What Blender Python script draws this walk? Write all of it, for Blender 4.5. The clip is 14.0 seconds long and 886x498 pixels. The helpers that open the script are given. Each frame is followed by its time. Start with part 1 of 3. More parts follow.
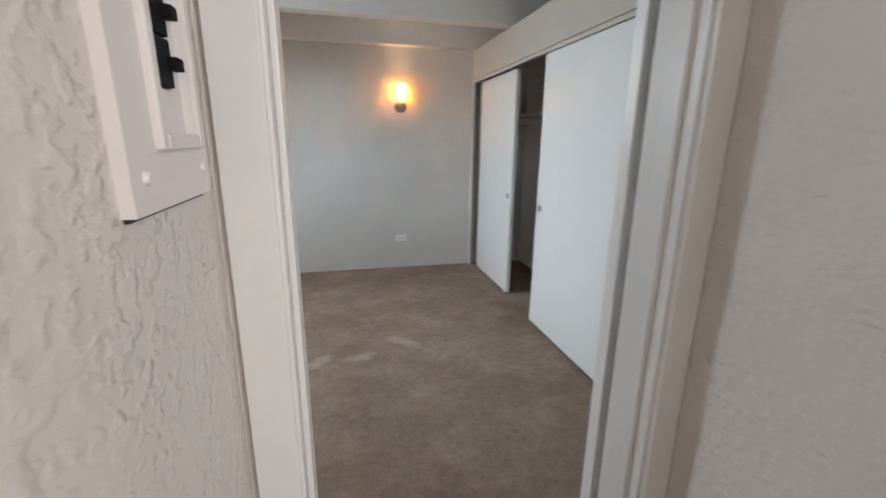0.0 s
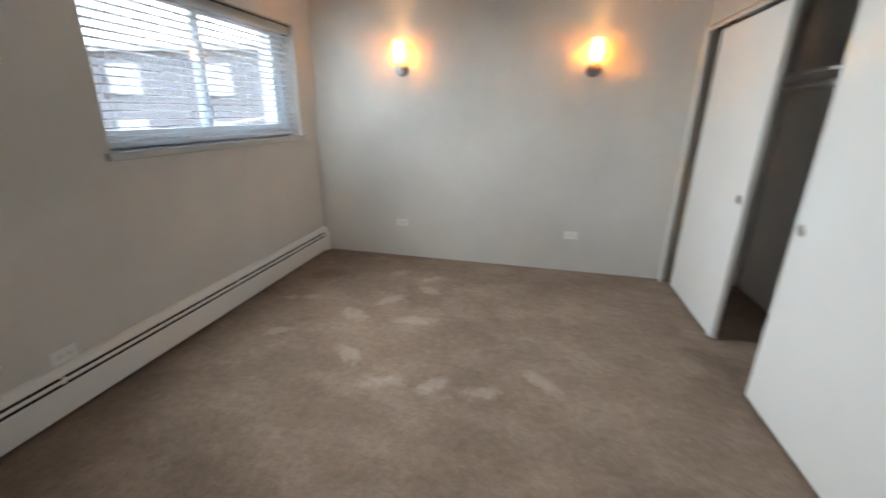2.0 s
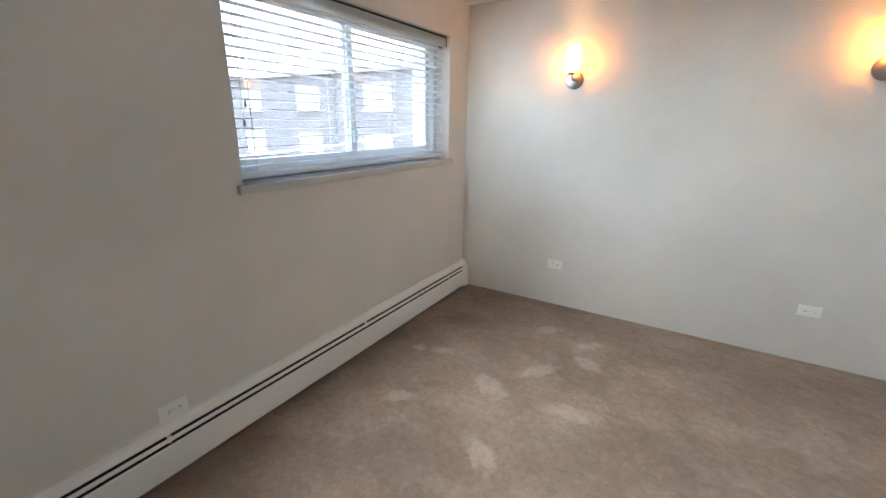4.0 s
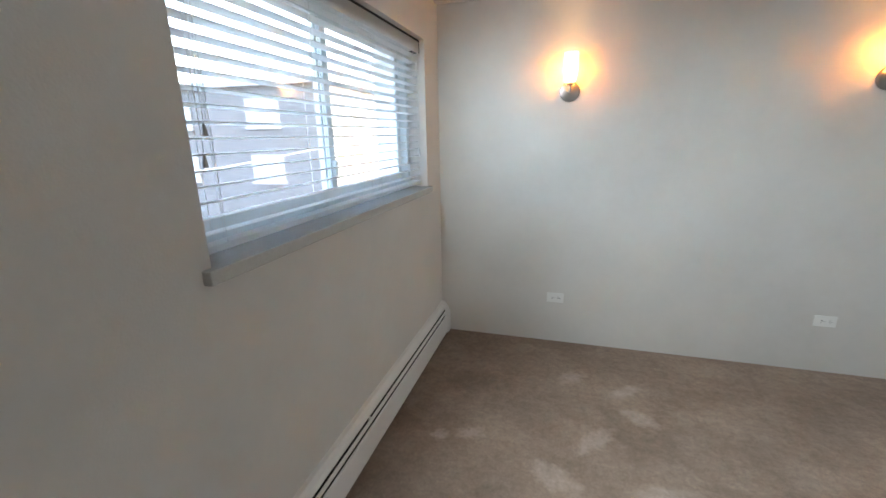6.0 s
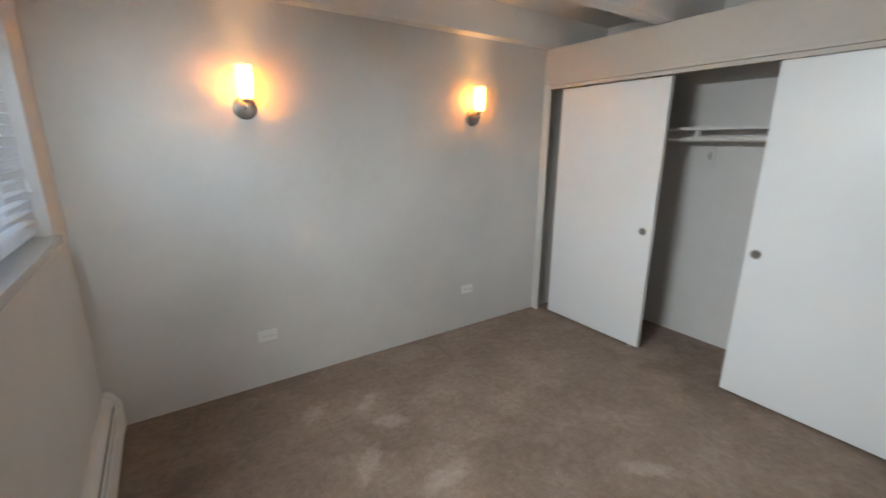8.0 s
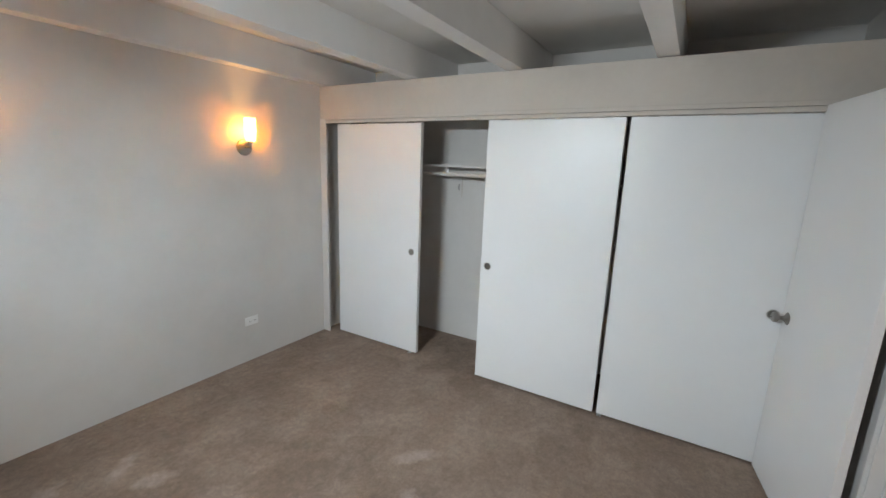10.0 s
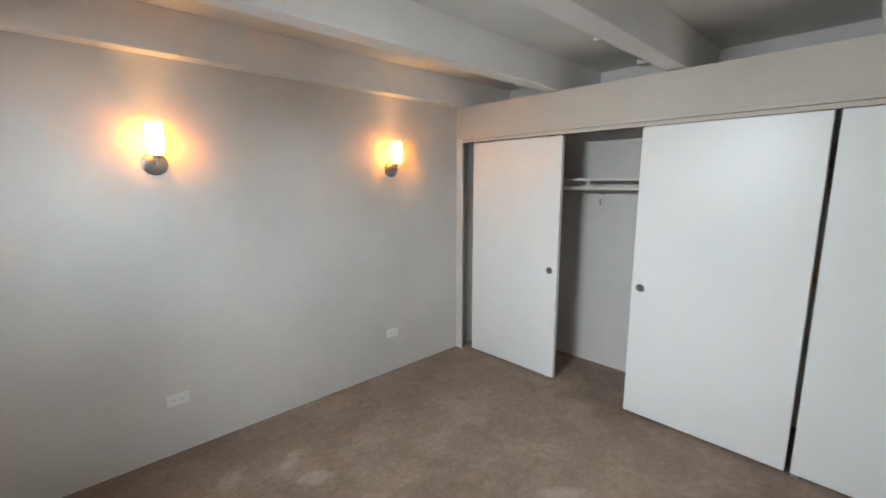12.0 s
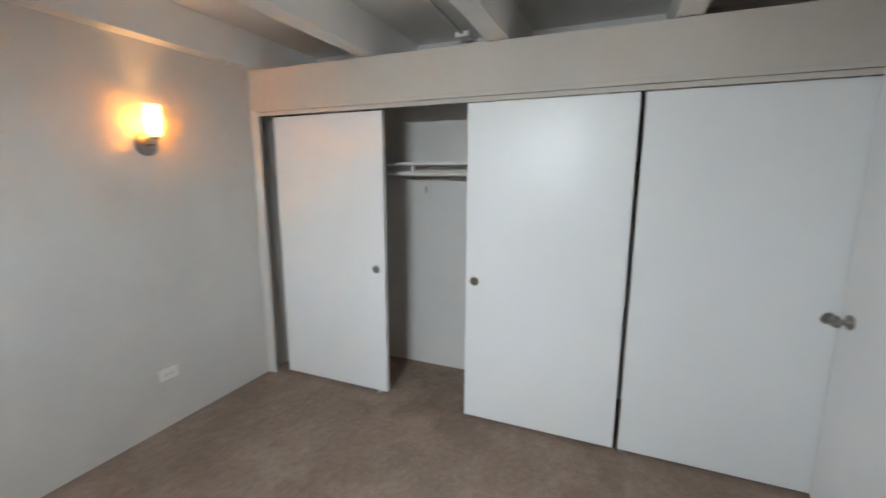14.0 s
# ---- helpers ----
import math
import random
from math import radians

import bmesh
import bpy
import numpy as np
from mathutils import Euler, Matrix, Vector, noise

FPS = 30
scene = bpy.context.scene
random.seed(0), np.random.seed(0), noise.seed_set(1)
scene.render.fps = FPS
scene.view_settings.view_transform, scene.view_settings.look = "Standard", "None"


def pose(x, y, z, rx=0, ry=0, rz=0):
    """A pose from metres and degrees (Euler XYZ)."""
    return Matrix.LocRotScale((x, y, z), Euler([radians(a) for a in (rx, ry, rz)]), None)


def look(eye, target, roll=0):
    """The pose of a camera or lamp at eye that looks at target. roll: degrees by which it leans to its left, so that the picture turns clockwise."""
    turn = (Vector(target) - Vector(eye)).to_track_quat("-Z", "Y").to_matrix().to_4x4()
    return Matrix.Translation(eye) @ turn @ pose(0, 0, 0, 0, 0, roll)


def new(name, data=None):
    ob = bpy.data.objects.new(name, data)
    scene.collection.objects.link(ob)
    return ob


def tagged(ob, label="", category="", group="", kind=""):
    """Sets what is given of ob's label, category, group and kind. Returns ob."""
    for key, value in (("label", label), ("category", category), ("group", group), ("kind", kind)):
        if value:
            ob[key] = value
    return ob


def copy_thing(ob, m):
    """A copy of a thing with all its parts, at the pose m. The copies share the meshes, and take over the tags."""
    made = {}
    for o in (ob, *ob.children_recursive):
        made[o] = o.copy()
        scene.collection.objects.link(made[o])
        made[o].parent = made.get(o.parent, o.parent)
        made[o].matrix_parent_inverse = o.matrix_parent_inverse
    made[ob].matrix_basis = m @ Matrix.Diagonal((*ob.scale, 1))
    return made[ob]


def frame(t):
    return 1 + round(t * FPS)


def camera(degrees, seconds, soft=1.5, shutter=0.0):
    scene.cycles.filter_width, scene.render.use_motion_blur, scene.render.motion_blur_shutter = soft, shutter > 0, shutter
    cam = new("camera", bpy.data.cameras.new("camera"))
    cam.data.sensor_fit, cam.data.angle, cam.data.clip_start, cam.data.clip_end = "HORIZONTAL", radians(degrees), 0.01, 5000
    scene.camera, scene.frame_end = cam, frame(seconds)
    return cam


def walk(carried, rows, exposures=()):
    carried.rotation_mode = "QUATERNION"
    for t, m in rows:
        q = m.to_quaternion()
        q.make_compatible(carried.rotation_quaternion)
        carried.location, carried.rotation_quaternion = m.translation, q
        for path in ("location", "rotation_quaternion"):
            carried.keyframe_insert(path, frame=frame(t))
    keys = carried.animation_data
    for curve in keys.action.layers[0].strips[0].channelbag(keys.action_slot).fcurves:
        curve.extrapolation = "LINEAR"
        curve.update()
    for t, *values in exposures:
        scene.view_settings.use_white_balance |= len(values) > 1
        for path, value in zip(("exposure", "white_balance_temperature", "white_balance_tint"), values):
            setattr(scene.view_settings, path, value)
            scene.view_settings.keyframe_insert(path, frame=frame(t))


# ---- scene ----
cam = camera(93.7, 14.0, shutter=0.4)
PATH = [
    (0, (0.625, 0.241, 1.417), (1.078, 2.122, 0.911), 0.6),
    (0.3, (0.71, 0.331, 1.409), (0.905, 2.251, 0.884), 1.7),
    (0.5, (0.745, 0.367, 1.397), (0.855, 2.289, 0.856), 1.6),
    (1, (0.822, 0.511, 1.39), (0.856, 2.417, 0.784), 0.7),
    (1.5, (0.847, 0.761, 1.406), (0.774, 2.662, 0.787), 1.4),
    (2, (0.856, 0.967, 1.408), (0.457, 2.823, 0.778), 1.2),
    (2.5, (0.82, 1.168, 1.392), (-0.173, 2.789, 0.771), 0.6),
    (5, (0.153, 1.73, 1.498), (-0.817, 3.385, 0.934), 0.3),
    (5.5, (-0.068, 1.8, 1.493), (-0.881, 3.535, 0.921), 0.6),
    (6, (-0.363, 1.875, 1.503), (-0.913, 3.723, 0.973), -1.0),
    (6.5, (-0.574, 1.993, 1.476), (-0.821, 3.909, 0.959), 0.7),
    (7, (-0.675, 2.116, 1.494), (-0.524, 4.054, 1.025), 0.7),
    (7.5, (-0.737, 2.124, 1.536), (-0.079, 3.947, 1.041), 1.1),
    (8, (-0.817, 2.113, 1.575), (0.258, 3.723, 1.074), 0.2),
    (8.5, (-0.853, 2.061, 1.593), (0.536, 3.418, 1.116), 0.6),
    (9, (-0.785, 1.872, 1.649), (0.814, 2.986, 1.2), 2.4),
    (9.2, (-0.787, 1.826, 1.675), (0.887, 2.832, 1.241), 2.7),
    (11.3, (-0.77, 1.775, 1.685), (0.904, 2.819, 1.354), 0.6),
    (11.5, (-0.782, 1.83, 1.68), (0.786, 3.025, 1.345), 0.3),
    (12, (-0.841, 1.986, 1.654), (0.52, 3.416, 1.334), -0.1),
    (12.5, (-0.851, 2.086, 1.632), (0.461, 3.55, 1.262), -0.4),
    (13, (-0.777, 2.169, 1.603), (0.624, 3.538, 1.201), 0.1),
    (13.5, (-0.565, 2.241, 1.593), (1.026, 3.398, 1.231), 0.2),
    (14, (-0.364, 2.267, 1.582), (1.454, 3.026, 1.236), 0.2),
]
EXPOSURES = [
    (0, 4.60, 6550, 10), (0.5, 4.53, 6450, 6), (1.0, 4.57, 6450, 2), (1.5, 4.74, 6500, 5), (2.0, 4.78, 6950, 10), (2.7, 4.96, 6800, 10),
    (4.8, 5.10, 6750, 10), (6.0, 4.85, 6550, 7), (6.5, 4.63, 6400, 6), (7.0, 4.41, 6400, 8), (7.6, 4.44, 6900, 11), (9.2, 4.62, 6700, 10),
    (11.5, 4.73, 6750, 10), (12.5, 4.65, 6850, 10), (14, 4.58, 6700, 10),
]
walk(cam, [(t, look(eye, target, roll)) for t, eye, target, roll in PATH], EXPOSURES)


# ---- world, sun, exposure ----
SKY, SUN = 0.15, 0.6
SUN_ELEV, SUN_ROT = radians(38), radians(55)
world = bpy.data.worlds.new("world")
scene.world = world
world.use_nodes = True
wn = world.node_tree
sky = wn.nodes.new("ShaderNodeTexSky")
sky.sky_type, sky.sun_disc = "NISHITA", False
sky.sun_elevation, sky.sun_rotation = SUN_ELEV, SUN_ROT
sky.air_density, sky.dust_density, sky.ozone_density = 1.0, 6.0, 0.4
wn.nodes["Background"].inputs["Strength"].default_value = SKY
wn.links.new(sky.outputs[0], wn.nodes["Background"].inputs["Color"])
sun_data = bpy.data.lights.new("sun", "SUN")
sun_data.energy, sun_data.angle, sun_data.color = SUN, radians(0.6), (1.0, 0.95, 0.88)
sun = new("sun", sun_data)
sun.matrix_world = look(
    (30 * math.sin(SUN_ROT), 30 * math.cos(SUN_ROT), 30 * math.tan(SUN_ELEV)), (0, 0, 0))


def area_lamp(name, place, target, width, height, watts, color):
    """An area lamp that stands in for light from outside the room."""
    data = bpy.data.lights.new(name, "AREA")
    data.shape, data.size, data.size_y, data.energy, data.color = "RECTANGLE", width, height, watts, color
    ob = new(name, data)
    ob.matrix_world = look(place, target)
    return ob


# Small strip lamps added under the window head stand in for sky light.
lamp = area_lamp("window_daylight", (-1.262, 3.05, 2.04), (1.238, 3.00, 0.60), 0.60, 0.03, 1.17, (0.80, 0.92, 1.0))
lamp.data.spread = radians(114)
lamp = area_lamp("window_daylight_side", (-1.245, 3.10, 2.035), (-0.560, 4.72, 1.42), 0.08, 0.03, 0.095, (0.72, 0.88, 1.0))
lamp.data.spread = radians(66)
# Added fill lamp behind the view, for hall light whose source is unseen.
area_lamp("hall_fill_lamp", (2.0, -1.35, 1.80), (0.435, 0.6, 1.6), 1.0, 1.2, 1.8, (1.0, 0.97, 0.95))


# ---- materials ----
def material(name, color, rough=0.5, metal=0.0, spec=0.5):
    m = bpy.data.materials.new(name)
    m.use_nodes = True
    b = m.node_tree.nodes["Principled BSDF"]
    b.inputs["Base Color"].default_value = (*color, 1)
    b.inputs["Roughness"].default_value = rough
    b.inputs["Metallic"].default_value = metal
    b.inputs["Specular IOR Level"].default_value = spec
    return m


def node(m, kind, **values):
    n = m.node_tree.nodes.new(kind)
    for key, value in values.items():
        if key in n.inputs:
            n.inputs[key].default_value = value
    return n


def link(m, a, out, b, into):
    m.node_tree.links.new(a.outputs[out], b.inputs[into])


def coords(m, scale=(1, 1, 1), turn=(0, 0, 0)):
    """Object space in metres, stretched."""
    g = node(m, "ShaderNodeNewGeometry")
    mp = node(m, "ShaderNodeMapping")
    mp.inputs["Scale"].default_value = scale
    mp.inputs["Rotation"].default_value = turn
    link(m, g, "Position", mp, "Vector")
    return mp


def noise_tex(m, scale, detail=3.0, rough=0.55, at=None):
    n = node(m, "ShaderNodeTexNoise", Scale=scale, Detail=detail, Roughness=rough)
    link(m, at or coords(m), "Vector", n, "Vector")
    return n


def ramp(m, source, out, low, high, c0=(0, 0, 0), c1=(1, 1, 1)):
    r = node(m, "ShaderNodeValToRGB")
    r.color_ramp.elements[0].position, r.color_ramp.elements[1].position = low, high
    r.color_ramp.elements[0].color, r.color_ramp.elements[1].color = (*c0, 1), (*c1, 1)
    link(m, source, out, r, "Fac")
    return r


def mix(m, fac, a, b, blend="MIX"):
    """Mixes two colours; a and b are colour tuples or nodes, fac a number or a node."""
    x = m.node_tree.nodes.new("ShaderNodeMix")
    x.data_type, x.blend_type = "RGBA", blend
    for slot, value in ((0, fac), (6, a), (7, b)):
        if isinstance(value, (int, float)):
            x.inputs[slot].default_value = value
        elif isinstance(value, tuple):
            x.inputs[slot].default_value = (*value, 1)
        else:
            m.node_tree.links.new(value.outputs[2] if value.bl_idname == "ShaderNodeMix" else value.outputs[0], x.inputs[slot])
    return x


def set_color(m, x):
    m.node_tree.links.new(x.outputs[2] if x.bl_idname == "ShaderNodeMix" else x.outputs[0],
                          m.node_tree.nodes["Principled BSDF"].inputs["Base Color"])


def bump(m, source, out, strength, distance, after=None):
    b = node(m, "ShaderNodeBump", Strength=strength, Distance=distance)
    link(m, source, out, b, "Height")
    if after:
        link(m, after, "Normal", b, "Normal")
    link(m, b, "Normal", m.node_tree.nodes["Principled BSDF"], "Normal")
    return b


def painted(name, color, rough, peel, peel_scale, spec=0.4, vary=0.06, dirt=0.0):
    """Paint with a fine roller texture, faint blotches, and scuffs where dirt is set."""
    m = material(name, color, rough, spec=spec)
    big = noise_tex(m, 1.3, 4)
    fine = noise_tex(m, 28, 3)
    dark = tuple(c * (1 - vary) for c in color)
    light = tuple(min(1, c * (1 + vary)) for c in color)
    base = mix(m, ramp(m, big, "Fac", 0.35, 0.65), dark, light)
    base = mix(m, 0.05, base, fine, "OVERLAY")
    if dirt:
        spots = ramp(m, noise_tex(m, 9, 6, 0.7), "Fac", 0.66, 0.76)
        scale = node(m, "ShaderNodeMath")
        scale.operation = "MULTIPLY"
        scale.inputs[1].default_value = dirt
        link(m, spots, "Color", scale, 0)
        base = mix(m, scale, base, tuple(c * 0.55 for c in color))
    set_color(m, base)
    r = ramp(m, fine, "Fac", 0.3, 0.7, (rough - 0.06,) * 3, (rough + 0.06,) * 3)
    link(m, r, "Color", m.node_tree.nodes["Principled BSDF"], "Roughness")
    b = bump(m, noise_tex(m, peel_scale, 2, 0.5), "Fac", peel, 0.0015)
    bump(m, noise_tex(m, 3.0, 2), "Fac", 0.12, 0.01, b)
    return m


WALL = painted("wall_paint", (0.67, 0.64, 0.61), 0.62, 0.35, 170, 0.3)
FASCIA = painted("fascia_paint", (0.58, 0.525, 0.47), 0.6, 0.25, 170, 0.3)
CEILING = painted("ceiling_paint", (0.76, 0.74, 0.71), 0.75, 0.3, 90, 0.2)
BEAM = painted("beam_paint", (0.83, 0.81, 0.79), 0.65, 0.2, 60, 0.25)
TRIM = painted("trim_enamel", (0.68, 0.67, 0.66), 0.38, 0.3, 45, 0.5, 0.03, 0.12)
DOOR = painted("door_enamel", (0.80, 0.80, 0.80), 0.37, 0.10, 70, 0.5, 0.02, 0.03)
SHELF = painted("shelf_enamel", (0.66, 0.63, 0.60), 0.45, 0.15, 60, 0.4, 0.04, 0.1)
HEATER = painted("heater_enamel", (0.84, 0.82, 0.80), 0.42, 0.08, 60, 0.5, 0.03, 0.1)
PANEL = painted("panel_enamel", (0.68, 0.64, 0.63), 0.45, 0.5, 60, 0.4, 0.03)
PLASTIC = material("white_plastic", (0.84, 0.83, 0.81), 0.35)
VINYL = material("window_vinyl", (0.72, 0.76, 0.77), 0.35)
SLAT = material("blind_slat", (0.84, 0.845, 0.84), 0.4)


def thin_shell(m, color, share):
    """Lets some light through a thin plastic strip."""
    nt = m.node_tree
    tr = nt.nodes.new("ShaderNodeBsdfTranslucent")
    tr.inputs["Color"].default_value = (*color, 1)
    both = nt.nodes.new("ShaderNodeMixShader")
    both.inputs[0].default_value = share
    nt.links.new(nt.nodes["Principled BSDF"].outputs[0], both.inputs[1])
    nt.links.new(tr.outputs[0], both.inputs[2])
    nt.links.new(both.outputs[0], nt.nodes["Material Output"].inputs[0])


thin_shell(SLAT, (0.92, 0.92, 0.91), 0.62)
CORD = material("blind_cord", (0.72, 0.72, 0.70), 0.8)
# Near-black for the shade in gaps and holes, and for dark hardware.
DARK = material("dark_parts_and_shade", (0.012, 0.011, 0.010), 0.7)
BLACK = material("black_breaker", (0.008, 0.008, 0.009), 0.75, spec=0.15)
STEEL = material("brushed_steel", (0.58, 0.57, 0.55), 0.32, 1.0)
NICKEL = material("satin_nickel", (0.33, 0.31, 0.29), 0.34, 1.0)
ALUMINIUM = material("aluminium", (0.62, 0.62, 0.62), 0.4, 1.0)


def make_hall_wall():
    m = painted("hall_wall_paint", (0.61, 0.575, 0.55), 0.6, 0.2, 150, 0.3)
    v = noise_tex(m, 52, 3, 0.5)
    r = ramp(m, v, "Fac", 0.47, 0.62)
    where = ramp(m, noise_tex(m, 7, 3), "Fac", 0.38, 0.62, (0.25,) * 3)
    bump(m, mix(m, 1.0, r, where, "MULTIPLY"), "Result", 0.55, 0.005)
    return m


HALL = make_hall_wall()


# brushed and flattened strokes in the pile: x, y, half length, half width, degrees
STROKES = [
    (0.05, 4.26, 0.14, 0.055, 42), (0.09, 4.02, 0.11, 0.055, -25), (-0.15, 3.77, 0.15, 0.055, 48), (-0.35, 3.49, 0.13, 0.07, -29),
    (0.12, 3.49, 0.16, 0.06, 13), (-0.25, 4.34, 0.09, 0.06, 31), (-0.76, 3.67, 0.08, 0.05, 31), (-0.92, 3.62, 0.06, 0.04, 31),
    (-0.72, 3.14, 0.10, 0.05, 19), (1.0, 2.97, 0.16, 0.05, -45), (0.69, 2.82, 0.11, 0.05, 23), (0.42, 2.81, 0.10, 0.06, 43),
    (-0.15, 2.99, 0.13, 0.06, -38), (0.15, 2.78, 0.13, 0.05, 20),
]


def make_carpet():
    m = material("carpet_pile", (0.27, 0.215, 0.175), 1.0, spec=0.05)
    light, mid, deep = (0.375, 0.284, 0.228), (0.294, 0.216, 0.169), (0.218, 0.157, 0.121)
    base = mix(m, ramp(m, noise_tex(m, 1.1, 5, 0.6), "Fac", 0.36, 0.64), deep, mid)
    # soft mottling from feet and the vacuum
    n = noise_tex(m, 2.6, 6, 0.62, coords(m, (1, 1.3, 1), (0, 0, 0.5)))
    base = mix(m, ramp(m, n, "Fac", 0.44, 0.64, (0, 0, 0), (0.6, 0.6, 0.6)), base, light)
    n = noise_tex(m, 4.0, 6, 0.68, coords(m, (1.3, 1, 1), (0, 0, -0.3)))
    base = mix(m, ramp(m, n, "Fac", 0.52, 0.76, (0, 0, 0), (0.7, 0.7, 0.7)), base, deep)
    # the strokes, with ragged edges
    g = node(m, "ShaderNodeNewGeometry")
    ragged = noise_tex(m, 16, 3, 0.6)
    shift = node(m, "ShaderNodeVectorMath")
    shift.operation = "MULTIPLY_ADD"
    shift.inputs[1].default_value = (0.13, 0.13, 0)
    link(m, ragged, "Color", shift, 0)
    link(m, g, "Position", shift, 2)
    total = None
    for x, y, a, b, turn in STROKES:
        mp = node(m, "ShaderNodeMapping")
        mp.vector_type = "TEXTURE"
        mp.inputs["Location"].default_value = (x + 0.065, y + 0.065, 0)
        mp.inputs["Rotation"].default_value = (0, 0, radians(turn))
        mp.inputs["Scale"].default_value = (a, b, 1)
        link(m, shift, 0, mp, "Vector")
        size = node(m, "ShaderNodeVectorMath")
        size.operation = "LENGTH"
        link(m, mp, 0, size, 0)
        inside = node(m, "ShaderNodeMapRange")
        inside.inputs["From Min"].default_value, inside.inputs["From Max"].default_value = 1.15, 0.55
        link(m, size, "Value", inside, "Value")
        if total:
            most = node(m, "ShaderNodeMath")
            most.operation = "MAXIMUM"
            link(m, total, 0, most, 0)
            link(m, inside, 0, most, 1)
            total = most
        else:
            total = inside
    weak = node(m, "ShaderNodeMath")
    weak.operation = "MULTIPLY"
    weak.inputs[1].default_value = 0.55
    link(m, total, 0, weak, 0)
    base = mix(m, weak, base, (0.47, 0.37, 0.315))
    grain = noise_tex(m, 260, 3, 0.75)
    tuft = noise_tex(m, 70, 4, 0.7)
    base = mix(m, 0.26, base, ramp(m, grain, "Fac", 0.3, 0.7, (0.2,) * 3, (0.8,) * 3), "OVERLAY")
    clump = noise_tex(m, 24, 5, 0.7)
    base = mix(m, 0.34, base, ramp(m, clump, "Fac", 0.3, 0.7, (0.25,) * 3, (0.75,) * 3), "OVERLAY")
    base = mix(m, 0.18, base, ramp(m, tuft, "Fac", 0.3, 0.7, (0.2,) * 3, (0.8,) * 3), "OVERLAY")
    set_color(m, base)
    b = bump(m, grain, "Fac", 0.6, 0.004)
    b = bump(m, tuft, "Fac", 0.5, 0.010, b)
    bump(m, noise_tex(m, 6, 3), "Fac", 0.3, 0.02, b)
    b = m.node_tree.nodes["Principled BSDF"]
    b.inputs["Sheen Weight"].default_value = 0.05
    b.inputs["Sheen Roughness"].default_value = 0.6
    return m


CARPET = make_carpet()


def make_stone():
    m = material("sill_stone", (0.36, 0.35, 0.33), 0.08, spec=0.8)
    s = ramp(m, noise_tex(m, 240, 4, 0.75), "Fac", 0.38, 0.62)
    base = mix(m, s, (0.46, 0.45, 0.43), (0.58, 0.57, 0.55))
    base = mix(m, ramp(m, noise_tex(m, 22, 4), "Fac", 0.4, 0.7), base, (0.51, 0.49, 0.46))
    set_color(m, base)
    return m


STONE = make_stone()


def make_shade():
    m = bpy.data.materials.new("frosted_glass_shade")
    m.use_nodes = True
    nt = m.node_tree
    nt.nodes.clear()
    out = nt.nodes.new("ShaderNodeOutputMaterial")
    tr = nt.nodes.new("ShaderNodeBsdfTranslucent")
    tr.inputs["Color"].default_value = (0.85, 0.62, 0.35, 1)
    em = nt.nodes.new("ShaderNodeEmission")
    em.inputs["Color"].default_value = (1.0, 0.60, 0.20, 1)
    em.inputs["Strength"].default_value = 0.16
    add = nt.nodes.new("ShaderNodeAddShader")
    nt.links.new(tr.outputs[0], add.inputs[0])
    nt.links.new(em.outputs[0], add.inputs[1])
    nt.links.new(add.outputs[0], out.inputs[0])
    return m


SHADE = make_shade()


def make_glass():
    m = bpy.data.materials.new("window_glass")
    m.use_nodes = True
    b = m.node_tree.nodes["Principled BSDF"]
    b.inputs["Base Color"].default_value = (0.93, 0.97, 0.97, 1)
    b.inputs["Roughness"].default_value = 0.02
    b.inputs["Transmission Weight"].default_value = 1.0
    b.inputs["IOR"].default_value = 1.45
    return m


GLASS = make_glass()


def make_siding(name, color, course):
    """Brick courses on a far wall."""
    m = material(name, color, 0.85)
    t = node(m, "ShaderNodeTexBrick", Scale=1.0)
    t.inputs["Brick Width"].default_value = course * 3
    t.inputs["Row Height"].default_value = course
    t.inputs["Mortar Size"].default_value = course * 0.09
    t.inputs["Color1"].default_value = (*color, 1)
    t.inputs["Color2"].default_value = (*[c * 0.78 for c in color], 1)
    t.inputs["Mortar"].default_value = (*[min(1, c * 1.5) for c in color], 1)
    at = coords(m, (1, 1, 1), (radians(90), 0, 0))
    link(m, at, "Vector", t, "Vector")
    set_color(m, mix(m, ramp(m, noise_tex(m, 0.7, 4), "Fac", 0.3, 0.7), t, tuple(c * 0.9 for c in color)))
    return m


BRICK = make_siding("grey_brick", (0.14, 0.128, 0.128), 0.2)
STUCCO = painted("pale_stucco", (0.40, 0.385, 0.38), 0.9, 0.4, 20, 0.2)
ROOF = painted("flat_roof_edge", (0.30, 0.29, 0.29), 0.9, 0.3, 8, 0.2)
FARGLASS = material("far_window_glass", (0.35, 0.37, 0.40), 0.1)
ASPHALT = painted("asphalt", (0.06, 0.06, 0.06), 0.95, 0.5, 30, 0.2)


# ---- mesh helpers ----
def box(bm, x0, x1, y0, y1, z0, z1, bevel=0.0, segments=2):
    made = bmesh.ops.create_cube(bm, size=1)["verts"]
    for v in made:
        v.co = Vector((x0 + (v.co.x + 0.5) * (x1 - x0), y0 + (v.co.y + 0.5) * (y1 - y0), z0 + (v.co.z + 0.5) * (z1 - z0)))
    if bevel:
        edges = list({e for v in made for e in v.link_edges})
        bmesh.ops.bevel(bm, geom=edges, offset=bevel, segments=segments, affect="EDGES", profile=0.7)
    return bm


def boxed(x0, x1, y0, y1, z0, z1, bevel=0.0, segments=2):
    return box(bmesh.new(), x0, x1, y0, y1, z0, z1, bevel, segments)


